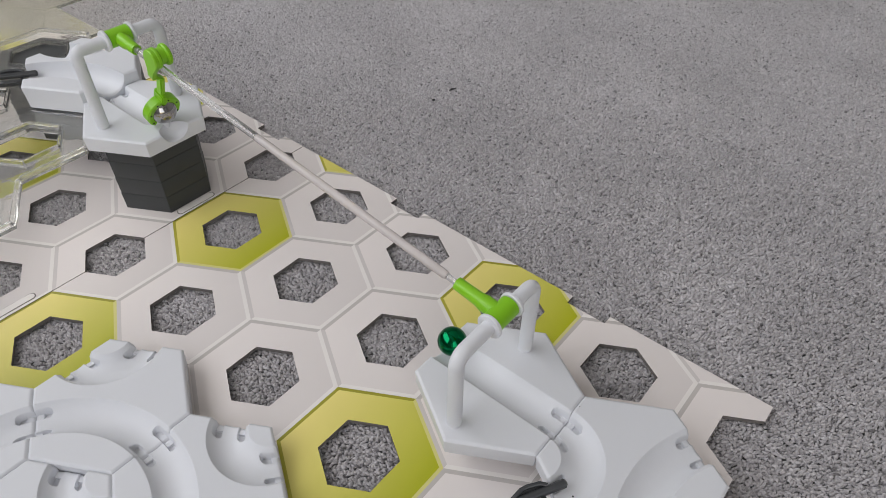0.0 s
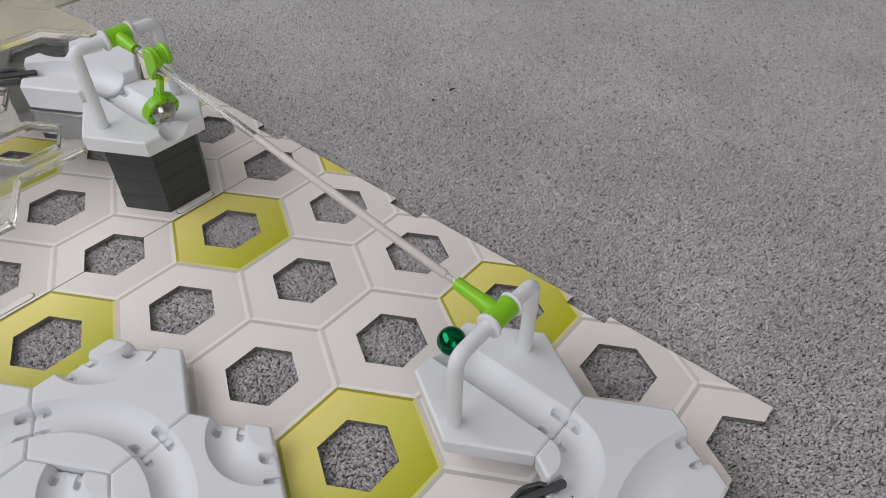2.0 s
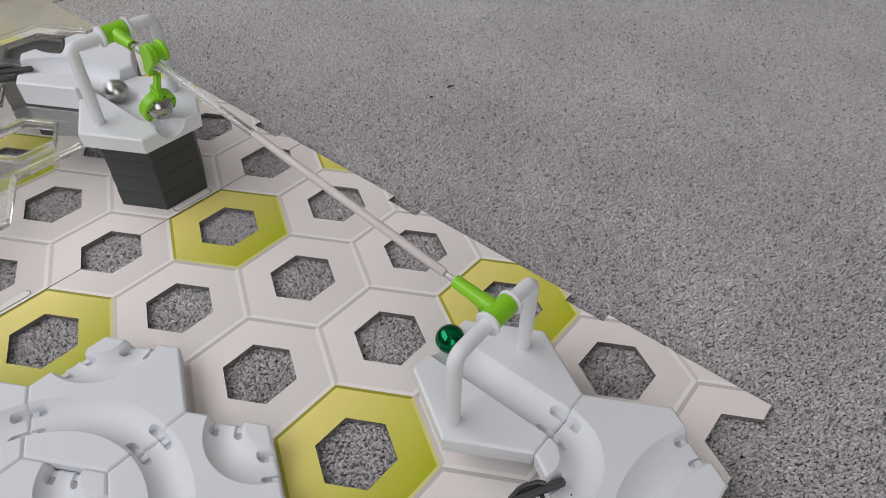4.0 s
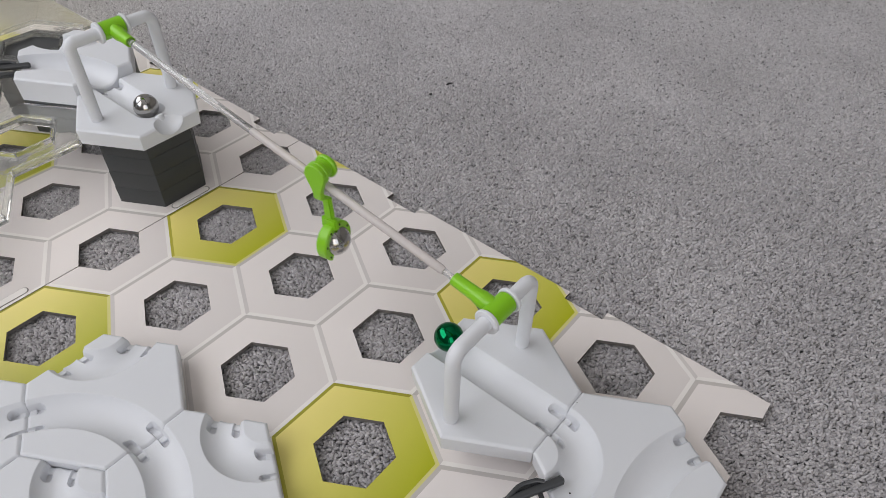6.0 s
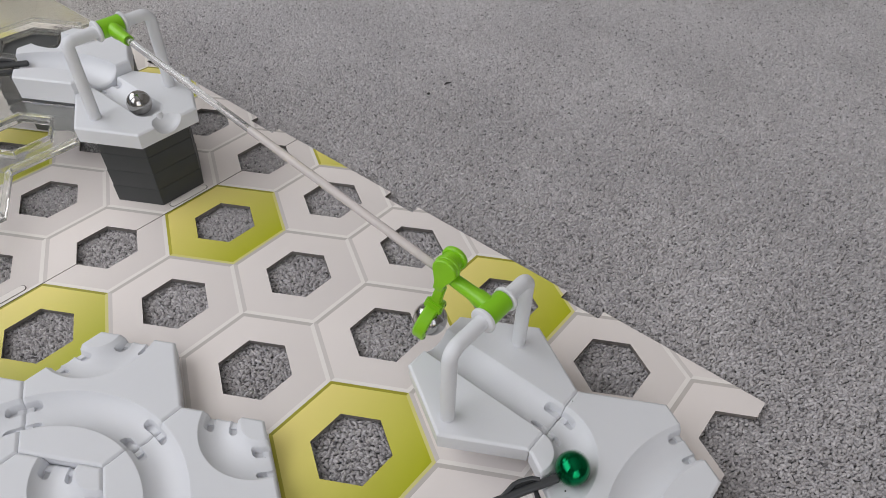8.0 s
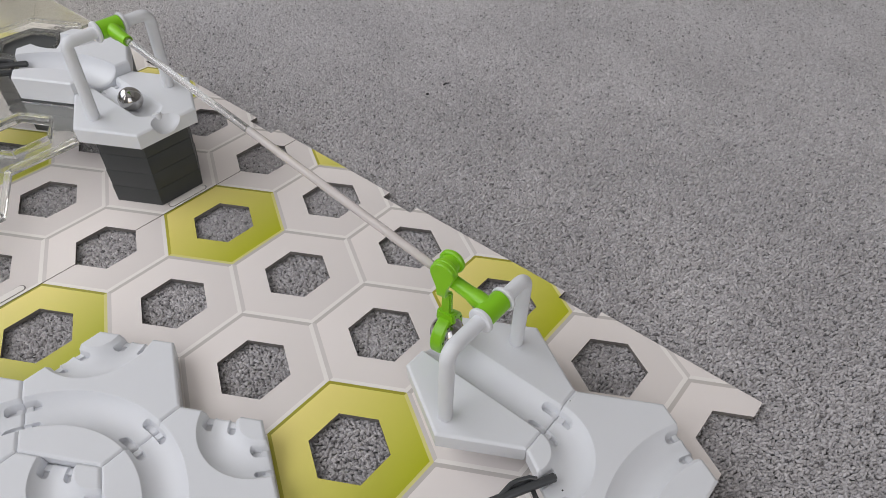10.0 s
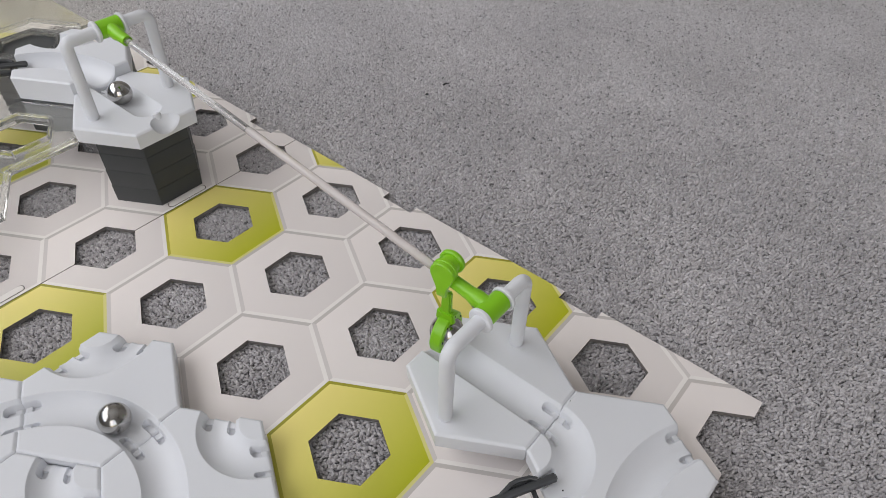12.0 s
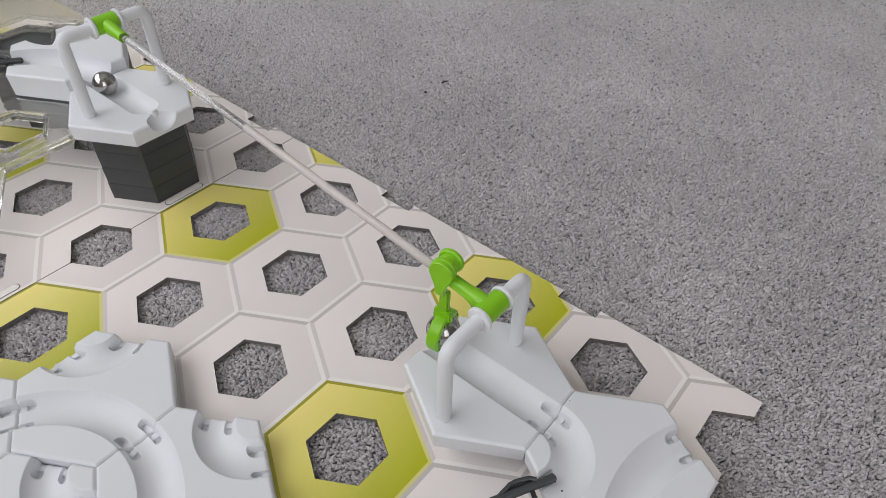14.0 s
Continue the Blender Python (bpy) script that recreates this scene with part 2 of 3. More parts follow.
def carpet_pile():
    """Yarn tips of the carpet where it is seen from near: small lumps of random turn."""
    rng = np.random.default_rng(7)
    step = 0.00125
    quad = np.array([(-0.27, 0.56), (0.63, 0.27), (0.17, -0.20), (-0.23, -0.06)])
    gx, gy = np.meshgrid(np.arange(-0.28, 0.64, step), np.arange(-0.21, 0.57, step))
    pts = np.c_[gx.ravel(), gy.ravel()] + rng.uniform(-0.42, 0.42, (gx.size, 2)) * step
    keep = np.ones(len(pts), bool)
    for k in range(4):
        a, c = quad[k], quad[(k + 1) % 4]
        keep &= (c[0] - a[0]) * (pts[:, 1] - a[1]) - (c[1] - a[1]) * (pts[:, 0] - a[0]) < 0
    keep &= rng.random(len(pts)) > 0.006         # gaps between the twists
    pts = pts[keep]
    n = len(pts)
    yaw, tilt = rng.normal(-0.35, 0.65, n), rng.normal(0, 0.25, n)
    ln, wd, ht = rng.uniform(0.0011, 0.0023, n), rng.uniform(0.00065, 0.00105, n), rng.uniform(0.0012, 0.0018, n)
    d = np.stack([np.cos(yaw) * np.cos(tilt), np.sin(yaw) * np.cos(tilt), np.sin(tilt)], 1)
    s = np.stack([-np.sin(yaw), np.cos(yaw), 0 * yaw], 1)
    u = np.cross(d, s)
    base = np.c_[pts, FLOOR - 0.0004 + rng.uniform(-0.0007, 0.0005, n)]
    v = np.stack([base + d * ln[:, None], base + s * wd[:, None], base - d * ln[:, None], base - s * wd[:, None],
                  base + u * ht[:, None], base - u * ht[:, None] * 0.6], 1).reshape(-1, 3)
    f = np.array([(0, 1, 4), (1, 2, 4), (2, 3, 4), (3, 0, 4), (1, 0, 5), (2, 1, 5), (3, 2, 5), (0, 3, 5)])
    f = (f[None] + 6 * np.arange(n)[:, None, None]).reshape(-1, 3)
    me = bpy.data.meshes.new("carpet_pile")
    me.vertices.add(len(v))
    me.vertices.foreach_set("co", v.ravel())
    me.loops.add(f.size)
    me.loops.foreach_set("vertex_index", f.ravel())
    me.polygons.add(len(f))
    me.polygons.foreach_set("loop_start", np.arange(0, f.size, 3))
    me.polygons.foreach_set("use_smooth", np.ones(len(f), bool))
    me.update(calc_edges=True)
    me.materials.append(TUFT)
    return tagged(new("carpet_pile", me), "grey twisted carpet yarn tips on the floor", "carpet", "", "stuff")


carpet_pile()
part("lint_speck", sphere(0.019), DARK, None, "", Matrix.Translation((1.521, 3.314, -0.042)) @ Matrix.Diagonal((1, 1, 0.6, 1)))
part("lint_fibre", tube([(1.773, 3.46, -0.048), (1.81, 3.474, -0.042), (1.86, 3.479, -0.048)], [0.008, 0.011, 0.006], 8), DARK)
tagged(bpy.data.objects["lint_speck"], "tiny black lint speck on the grey carpet", "lint")
tagged(bpy.data.objects["lint_fibre"], "thin dark lint fibre lying on the grey carpet", "lint")


# ---- base boards ----
N30 = Vector((math.cos(radians(30)), math.sin(radians(30))))      # across the board's long edge
M120 = Vector((-0.5, math.sqrt(3) / 2))                            # along it
EDGE_A = 1.306
HOLE, THICK = 0.285, 0.035


def clip(poly, n, d):
    """The part of a convex polygon with n.p <= d."""
    out = []
    for k, p in enumerate(poly):
        q = poly[(k + 1) % len(poly)]
        a, c = n.dot(p) - d, n.dot(q) - d
        if a <= 0:
            out.append(p)
        if a * c < 0:
            out.append(p + (q - p) * (a / (a - c)))
    return out


def recess(poly):
    """Cut the connector recesses out of the board's long edge."""
    pieces = []
    for base in (-1.18, 0.805, 2.79, 4.775):
        lo, hi = base, base + 0.35
        mid = clip(clip(poly, M120, hi), -M120, -lo)
        if len(mid) > 2:
            rest = [clip(poly, M120, lo), clip(poly, -M120, -hi)]
            pieces = [clip(mid, N30, 1.215), *rest]
            return [q for q in pieces if len(q) > 2]
    return [poly]


def cell_mesh(i, j, lo, hi, band):
    """One printed cell of a board that reaches from lo to hi along its long edge."""
    c = cell(i, j).to_2d()
    bm = bmesh.new()
    for k in range(6):
        a0, a1 = radians(-30 + 60 * k), radians(30 + 60 * k)
        d0, d1 = Vector((math.cos(a0), math.sin(a0))), Vector((math.cos(a1), math.sin(a1)))
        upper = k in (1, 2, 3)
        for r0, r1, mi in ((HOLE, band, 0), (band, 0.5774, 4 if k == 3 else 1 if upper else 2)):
            poly = [c + d0 * r0, c + d0 * r1, c + d1 * r1, c + d1 * r0]
            poly = clip(clip(clip(poly, N30, EDGE_A), M120, hi), -M120, -lo)
            if len(poly) < 3:
                continue
            for piece in recess(poly):
                top = [bm.verts.new((*(p - c), 0)) for p in piece]
                bot = [bm.verts.new((*(p - c), -THICK)) for p in piece]
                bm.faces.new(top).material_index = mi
                bm.faces.new(bot[::-1]).material_index = 3
                m = len(top)
                for q in range(m):
                    bm.faces.new((top[q], bot[q], bot[(q + 1) % m], top[(q + 1) % m])).material_index = 3
    bmesh.ops.remove_doubles(bm, verts=bm.verts, dist=0.0008)
    return bm if len(bm.faces) else None


def base_board(lo, hi, js, label):
    board = root("base_board", (0, 0, 0), label, "game board", "base boards")
    whole = {}
    for j in js:
        for i in range(-12, 5):
            c = cell(i, j).to_2d()
            if N30.dot(c) > EDGE_A + 0.55 or M120.dot(c) > hi + 0.55 or M120.dot(c) < lo - 0.55 or N30.dot(c) < -6.3 or c.x > 3:
                continue
            yellow = (2 * i + 3 * j) % 5 == 2 and (i - j) % 5 == 1
            full = N30.dot(c) < EDGE_A - 0.58 and lo + 0.55 < M120.dot(c) < hi - 0.55
            if full and yellow in whole:
                ob = new("printed_cell", whole[yellow])
                ob.parent = board
            else:
                bm = cell_mesh(i, j, lo, hi, 0.549 if yellow else 0.541)
                if bm is None:
                    continue
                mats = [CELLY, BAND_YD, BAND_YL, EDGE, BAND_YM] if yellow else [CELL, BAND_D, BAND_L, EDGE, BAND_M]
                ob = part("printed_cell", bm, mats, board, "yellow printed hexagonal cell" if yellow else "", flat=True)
                if full:
                    whole[yellow] = ob.data
            if yellow:
                tagged(ob, "yellow printed hexagonal cell")
            ob.location = (c.x * P, c.y * P, 0)
    return board


base_board(-2.5, 2.496, range(-6, 6), "beige cardboard base board with hexagonal holes, on the carpet")
base_board(2.504, 7.5, range(0, 11), "beige cardboard base board joined beside another, with hexagonal holes")
base_board(7.506, 12.5, range(5, 17), "beige cardboard base board at the far end of the row")


def connector(x, y):
    """A flat cardboard connector laid into the seam between two boards."""
    r = root("board_connector", (x, y, 0.0), "beige cardboard connector joining two base boards", "connector", "board connectors", 30)
    pts = [(q * 0.165 + 0.033 * math.sin(radians(a)) * q, -0.033 * math.cos(radians(a)) * q) for q in (1, -1) for a in range(0, 181, 20)]
    part("tab", prism(pts, -0.03, 0.006, None, 0.985, 0.003), [BAND_L], r, flat=True)
    part("tab_edge", prism([(a * 1.025, c * 1.1) for a, c in pts], -0.03, 0.0035, None, 1.0), [EDGE], r, flat=True)
    return r


connector(-1.27, 2.225)
connector(-2.80, 1.35)


# ---- track tiles ----
def hex_tile(thick, grooves, slots=True, n=120, width=0.135, deep=0.076):
    """A hexagonal tile with rounded marble channels sunk in its top; its bottom lies at z 0."""
    R = 0.5765
    dirs = [Vector((math.cos(radians(60 * k)), math.sin(radians(60 * k)))) for k in range(6)]

    def depth(x, y):
        d = 0.0
        ins = min(0.5 * R / 0.5774 * 1.0 - (x * e.x + y * e.y) for e in dirs)
        for kind, a, q in grooves:
            w, dep = width, deep
            if kind == "bowl":
                cx, cy = math.cos(radians(a)) * q, math.sin(radians(a)) * q
                w, dep = 0.13, 0.1
                off, ends = math.hypot(x - cx, y - cy), [1.0]
            elif kind == "line":
                e = Vector((math.cos(radians(a)), math.sin(radians(a))))
                along, lat = x * e.x + y * e.y, -x * e.y + y * e.x
                off = abs(lat) if along > q else math.hypot(lat, along - q)
                ends = [0.5 - along]
            else:
                cx, cy = (math.cos(radians(a)), math.sin(radians(a)))
                far = 1.0 if q > 0.5 else 0.57735
                lat = math.hypot(x - cx * far, y - cy * far) - q
                off = abs(lat)
                ends = [ins]
            if off < w:
                rc = (w * w + dep * dep) / (2 * dep)
                g = math.sqrt(rc * rc - off * off) - (rc - dep)
                e = min(ends)
                floor_z = dep + (0.026 if e > 0.05 else 0.008)
                if slots and e < 0.14 and g < floor_z:
                    inside = 0.029 - math.hypot(max(e - 0.088, 0), off - 0.08)
                    g += (floor_z - g) * min(1, max(0, inside / 0.007))
                d = max(d, g)
        if ins < 0.022:
            d += (0.022 - ins) ** 2 * 30
        return d

    verts, index, faces = [], {}, []

    def vert(x, y, z=None):
        key = (round(x, 5), round(y, 5), z)
        if key not in index:
            index[key] = len(verts)
            verts.append((x, y, thick - depth(x, y) if z is None else z))
        return index[key]

    corners = hexagon(R)
    rim = []
    for k in range(6):
        a, c = Vector(corners[k]), Vector(corners[(k + 1) % 6])
        grid = [[vert(*((a * (i - j) + c * j) / n)) for j in range(i + 1)] for i in range(n + 1)]
        for i in range(n):
            for j in range(i + 1):
                faces.append((grid[i][j], grid[i + 1][j], grid[i + 1][j + 1]))
                if j < i:
                    faces.append((grid[i][j], grid[i + 1][j + 1], grid[i][j + 1]))
        rim += grid[n][:-1]
    low = []
    for q in rim:
        x, y, _ = verts[q]
        low.append(len(verts))
        verts.append((x * 0.985, y * 0.985, 0.0))
    m = len(rim)
    for q in range(m):
        faces.append((rim[q], low[q], low[(q + 1) % m], rim[(q + 1) % m]))
    faces.append(tuple(low[::-1]))
    me = bpy.data.meshes.new("tile_body")
    me.from_pydata([(x * P, y * P, z * P) for x, y, z in verts], [], faces)
    me.materials.append(WHITE)
    finish(me, 40)
    return me


def tile(name, at, top, thick, grooves, label, deep=0.076):
    r = root(name, (*at.to_2d(), top - thick), label, "track tile", "track tiles")
    ob = new("tile_body", hex_tile(thick, grooves, deep < 0.1, width=max(0.135, deep + 0.01), deep=deep))
    ob.parent = r
    foot = prism(hexagon(0.43), -min(0.2, max(top - thick, 0.001)) if top < 0.5 else -0.001, 0.002)
    part("foot", foot, WHITE, r)
    return r


def arc2(corner):
    """A tight bend round one corner and a wide bend between the far edges."""
    return [("arc", corner, 0.28868), ("arc", corner + 150, 0.86603)]


LOW, MIDH = 0.185, 0.34
tile("curve_tile", cell(-2, 0), LOW, 0.15, arc2(90), "white plastic curve tile with two marble channels, on the base board")
tile("curve_tile", cell(-1, -1), LOW, 0.15, arc2(30), "white plastic curve tile with two marble channels, on the base board")
tile("curve_tile", cell(-3, 0), LOW, 0.15, arc2(150), "white plastic curve tile with two marble channels, on the base board")
tile("curve_tile", cell(-2, -1), LOW, 0.15, [("arc", 30, 0.28868), ("arc", 270, 0.28868)],
     "white plastic tile with two tight bends, among curve tiles")
raised = tile("curve_tile", cell(2, -2), MIDH, 0.14, arc2(150), "white plastic curve tile raised off the base board")
tile("curve_tile", cell(-4, 4), 0.965, 0.22, arc2(90), "thick white plastic curve tile on a clear level plate", 0.14)


BAR, LOWBAR = 0.69, 0.66

for x, y, size in ((-0.414, -0.026, 0.0055), (-0.076, 0.512, 0.003)):
    part("dirt_speck", disc((x, y, 0.141), (0, 0, 1), size, 0.002, 0.0005, 9), DARK, raised, "tiny dark speck of dirt")


def station(at, top, stand, halves, grooves, label, back=0.0, bar=0.69, elbow=0.08):
    """A tile with the bent post frame that carries one end of the cableway."""
    r = root("zip_line_station", (*at.to_2d(), top - 0.145), label, "toy station", "zip line stations")
    ob = new("tile_body", hex_tile(0.145, grooves, width=0.128, deep=0.07))
    ob.parent = r
    part("foot", prism(hexagon(0.43), -stand, 0.002), WHITE, r)
    h = 0.145 + bar
    ax = Vector((N30.x, N30.y, 0))
    path = [-ax * halves[0] + Vector((0, 0, 0.13)), -ax * halves[0] + Vector((0, 0, 0.3))]
    for s, half in zip((-1, 1), halves):
        bend = elbow if s < 0 else 0.08
        seq = [(s * (half - bend + bend * math.cos(a)), h - bend + bend * math.sin(a)) for a in [radians(q * 9) for q in range(11)]]
        for d, z in seq if s < 0 else seq[::-1]:
            path.append(ax * d + Vector((0, 0, z)))
    path += [ax * halves[1] + Vector((0, 0, 0.3)), ax * halves[1] + Vector((0, 0, 0.13))]
    slip = Vector((-0.5, 0.866, 0)) * back
    path = [p + slip for p in path]
    frame_part = part("post_frame", tube(path, 0.049), WHITE, r)
    for s, half in zip((-1, 1), halves):
        part("flange", disc(slip + ax * (s * 0.115) + Vector((0, 0, h)), ax, 0.086, 0.014, 0.006), WHITE, frame_part)
        part("post_socket", disc(slip + ax * (s * half) + Vector((0, 0, 0.15)), (0, 0, 1), 0.0515, 0.002, 0.001), WHITE, frame_part)
    return r


UP, LO = cell(-3, 3), cell(1, -1)
up_station = station(UP, 0.86, 0.002, (0.375, 0.36), [("line", 120, -0.2), ("bowl", 300, 0.5)],
                     "white zip line station with bent post frame, on charcoal stack", elbow=0.05)
low_station = station(LO, MIDH, 0.19, (0.43, 0.36), [("line", 300, -0.6)],
                       "white zip line station with bent post frame, beside curve tile", 0.035, LOWBAR)
A = Vector((UP.x, UP.y, 0.86 + BAR))
B = Vector((LO.x - 0.5 * 0.04, LO.y + 0.866 * 0.04, MIDH + LOWBAR))
D = B - A
DU = D.normalized()
AX = Vector((N30.x, N30.y, 0))


def joint(st, at, way, reach):
    """Green sleeve on the bar with a socket arm for the rod."""
    c = at - st.matrix_basis.translation / P
    bm = tube([c - AX * 0.094, c - AX * 0.094, c + AX * 0.094, c + AX * 0.094], [0.06, 0.073, 0.073, 0.06], 26)
    tube([c + way * 0.03, c + way * 0.12, c + way * 0.17, c + way * reach, c + way * reach, c + way * (reach - 0.05)],
         [0.058, 0.058, 0.048, 0.044, 0.033, 0.029], 22, bm)
    part("sleeve_joint", bm, GREEN, st, "lime green sleeve with socket arm")


joint(up_station, A, DU, 0.262)
joint(low_station, B, -DU, 0.345)

rod = root("zip_line_rod", (0, 0, 0), "clear acrylic zip line rod spanning two stations", "rod")
SEAM = 0.435


def along(s):
    return A + D * s


part("tube_section", tube([along(0.058), along(0.061), along(SEAM - 0.003), along(SEAM)], [0.022, 0.029, 0.029, 0.026]), RODC, rod,
     "clear acrylic tube section")
part("tube_section", tube([along(SEAM), along(SEAM + 0.003), along(0.887), along(0.893)], [0.026, 0.0305, 0.0305, 0.024]), ROD, rod,
     "milky acrylic tube section")
part("end_pin", tube([along(0.04), along(0.075)], 0.022), RODC, rod)
part("end_pin", tube([along(0.893), along(0.93)], 0.021), RODC, rod)


# ---- charcoal stacks ----
def stack(at, z0, z1, layers, label, wide=0.443):
    r = root("height_stack", (*at.to_2d(), z0), label, "height block stack", "height stacks")
    h = (z1 - z0) / layers
    for k in range(layers):
        bm = prism(hexagon(wide), k * h, (k + 1) * h - 0.002, None, 1.012, 0.005)
        part("height_block", bm, BLACK, r)
    return r


stack(UP, 0.0, 0.713, 4, "charcoal plastic height blocks stacked on the base board")
stack(cell(-4, 4), 0.40, 0.744, 2, "wide charcoal height block set in a clear level plate", 0.562)
stack(cell(-5, 5), 0.0, 0.689, 4, "charcoal plastic height blocks carrying a clear plate")
stack(cell(-7, 5), 0.0, 0.689, 4, "charcoal plastic height blocks carrying a clear plate")


# ---- clear level plate ----
def clear_plate():
    r = root("clear_level_plate", (0, 0, 0.69), "transparent plastic level plate with raised hole rims, on charcoal stacks", "level plate")
    cells = [(-4, 3), (-4, 2), (-5, 5), (-5, 4), (-5, 3), (-5, 2), (-6, 5), (-6, 4), (-6, 3), (-7, 5), (-7, 4), (-7, 6)]
    for i, j in cells:
        c = cell(i, j)
        bm = bmesh.new()
        rings = []
        for rr, z in ((0.5774, 0.0), (0.5774, 0.03), (0.335, 0.03), (0.328, 0.062), (0.300, 0.062), (0.293, -0.03), (0.318, -0.03), (0.322, 0.0)):
            rings.append([bm.verts.new((x, y, z)) for x, y in hexagon(rr)])
        for a, d in zip(rings, rings[1:] + rings[:1]):
            for q in range(6):
                bm.faces.new((a[q], a[(q + 1) % 6], d[(q + 1) % 6], d[q]))
        bmesh.ops.bevel(bm, geom=[e for e in bm.edges if e.verts[0].co.z > 0.05 and e.verts[1].co.z > 0.05], offset=0.006, segments=2, affect="EDGES")
        ob = part("plate_cell", bm, CLEAR, r, sharp=20)
        ob.location = c * P
        for k in range(6):
            di, dj = [(1, 0), (0, 1), (-1, 1), (-1, 0), (0, -1), (1, -1)][k]
            if (i + di, j + dj) in cells or (i + di, j + dj) == (-4, 4):
                continue
            d0, d1 = hexagon(0.5774)[k - 1], hexagon(0.5774)[k]
            e0, e1 = (0.94 * d0[0], 0.94 * d0[1]), (0.94 * d1[0], 0.94 * d1[1])
            bm = prism([d0, d1, e1, e0], 0.031, 0.07)
            bmesh.ops.bevel(bm, geom=bm.edges[:], offset=0.005, segments=2, affect="EDGES")
            wall = part("rim_wall", bm, CLEAR, r, sharp=50)
            wall.location = c * P
            wall.visible_shadow = False
        ob.visible_shadow = i < -4
    for i, j in ((-6, 6), (-6, 7), (-7, 7), (-7, 8), (-8, 8), (-7, 9), (-8, 9)):
        ob = part("plain_plate_cell", prism(hexagon(0.5774), 0.0, 0.03), HAZY, r, "hazy scuffed clear plastic", sharp=20)
        ob.location = cell(i, j) * P
        ob.visible_shadow = False
    c = cell(-5, 6)
    cut = clip([Vector(p) for p in hexagon(0.5774)], N30, 0.70 - N30.dot(c.to_2d()))
    ob = part("plain_plate_cell", prism([tuple(p) for p in cut], 0.0, 0.03), HAZY, r, "hazy scuffed clear plastic", sharp=20)
    ob.location = c * P
    ob.visible_shadow = False
    return r


clear_plate()


# ---- rails ----
def rail(start, end, label):
    r = root("track_rail", (0, 0, 0), label, "rail", "track rails")
    s, e = Vector(start), Vector(end)
    d = (e - s).normalized()
    side = d.cross(Vector((0, 0, 1))).normalized()
    for q in (-1, 1):
        o = side * (0.075 * q)
        tip = 0.10 if q > 0 else 0.03
        part("rail_bar", tube([s + o - d * tip, s + o - d * (tip - 0.012), s + o, e + o], [0.016, 0.029, 0.028, 0.026], 14), RAIL, r)
        arch = [s + o + d * a + side * (q * w) + Vector((0, 0, h)) for a, w, h in
                ((0.02, 0.02, 0.02), (0.06, 0.042, 0.028), (0.14, 0.05, 0.03), (0.18, 0.046, 0.028), (0.26, 0.012, 0.012), (0.30, 0.0, 0.0))]
        part("side_arch", tube(arch, 0.015, 12), RAIL, r)
        bm = bmesh.new()
        rim = arch + [s + o + d * 0.02]
        low = [bm.verts.new(p - Vector((0, 0, 0.028))) for p in rim]
        high = [bm.verts.new(p - Vector((0, 0, 0.016))) for p in rim]
        bm.faces.new(high)
        bm.faces.new(low[::-1])
        for k in range(len(rim)):
            bm.faces.new((low[k], low[(k + 1) % len(rim)], high[(k + 1) % len(rim)], high[k]))
        bmesh.ops.recalc_face_normals(bm, faces=bm.faces[:])
        part("side_web", bm, RAIL, r)
    n = int((e - s).length / 0.35)
    for k in range(n + 1):
        p = s + d * (0.05 + k * 0.35) + Vector((0, 0, -0.045))
        part("cross_tie", tube([p - side * 0.085, p - side * 0.04 + Vector((0, 0, -0.02)), p + side * 0.04 + Vector((0, 0, -0.02)), p + side * 0.085], 0.016, 10), RAIL, r)
    return r


e1 = cell(2, -2) + Vector((-0.5, 0, MIDH - 0.03))
rail(e1, e1 + Vector((-1.6, 0, -0.12)), "dark grey plastic rail hooked into a raised curve tile")
e2 = cell(-4, 4) + Vector((-0.5, 0, 0.9))
rail(e2, e2 + Vector((-2.2, 0, 0.1)), "dark grey plastic rail hooked into a thick curve tile")


# ball stop at the end of the upper channel
part("stop_peg", tube([(0.176, -0.292, 0.05), (0.176, -0.292, 0.138), (0.174, -0.289, 0.152), (0.172, -0.286, 0.157)], [0.044, 0.044, 0.036, 0.016], 20), WHITE, up_station)


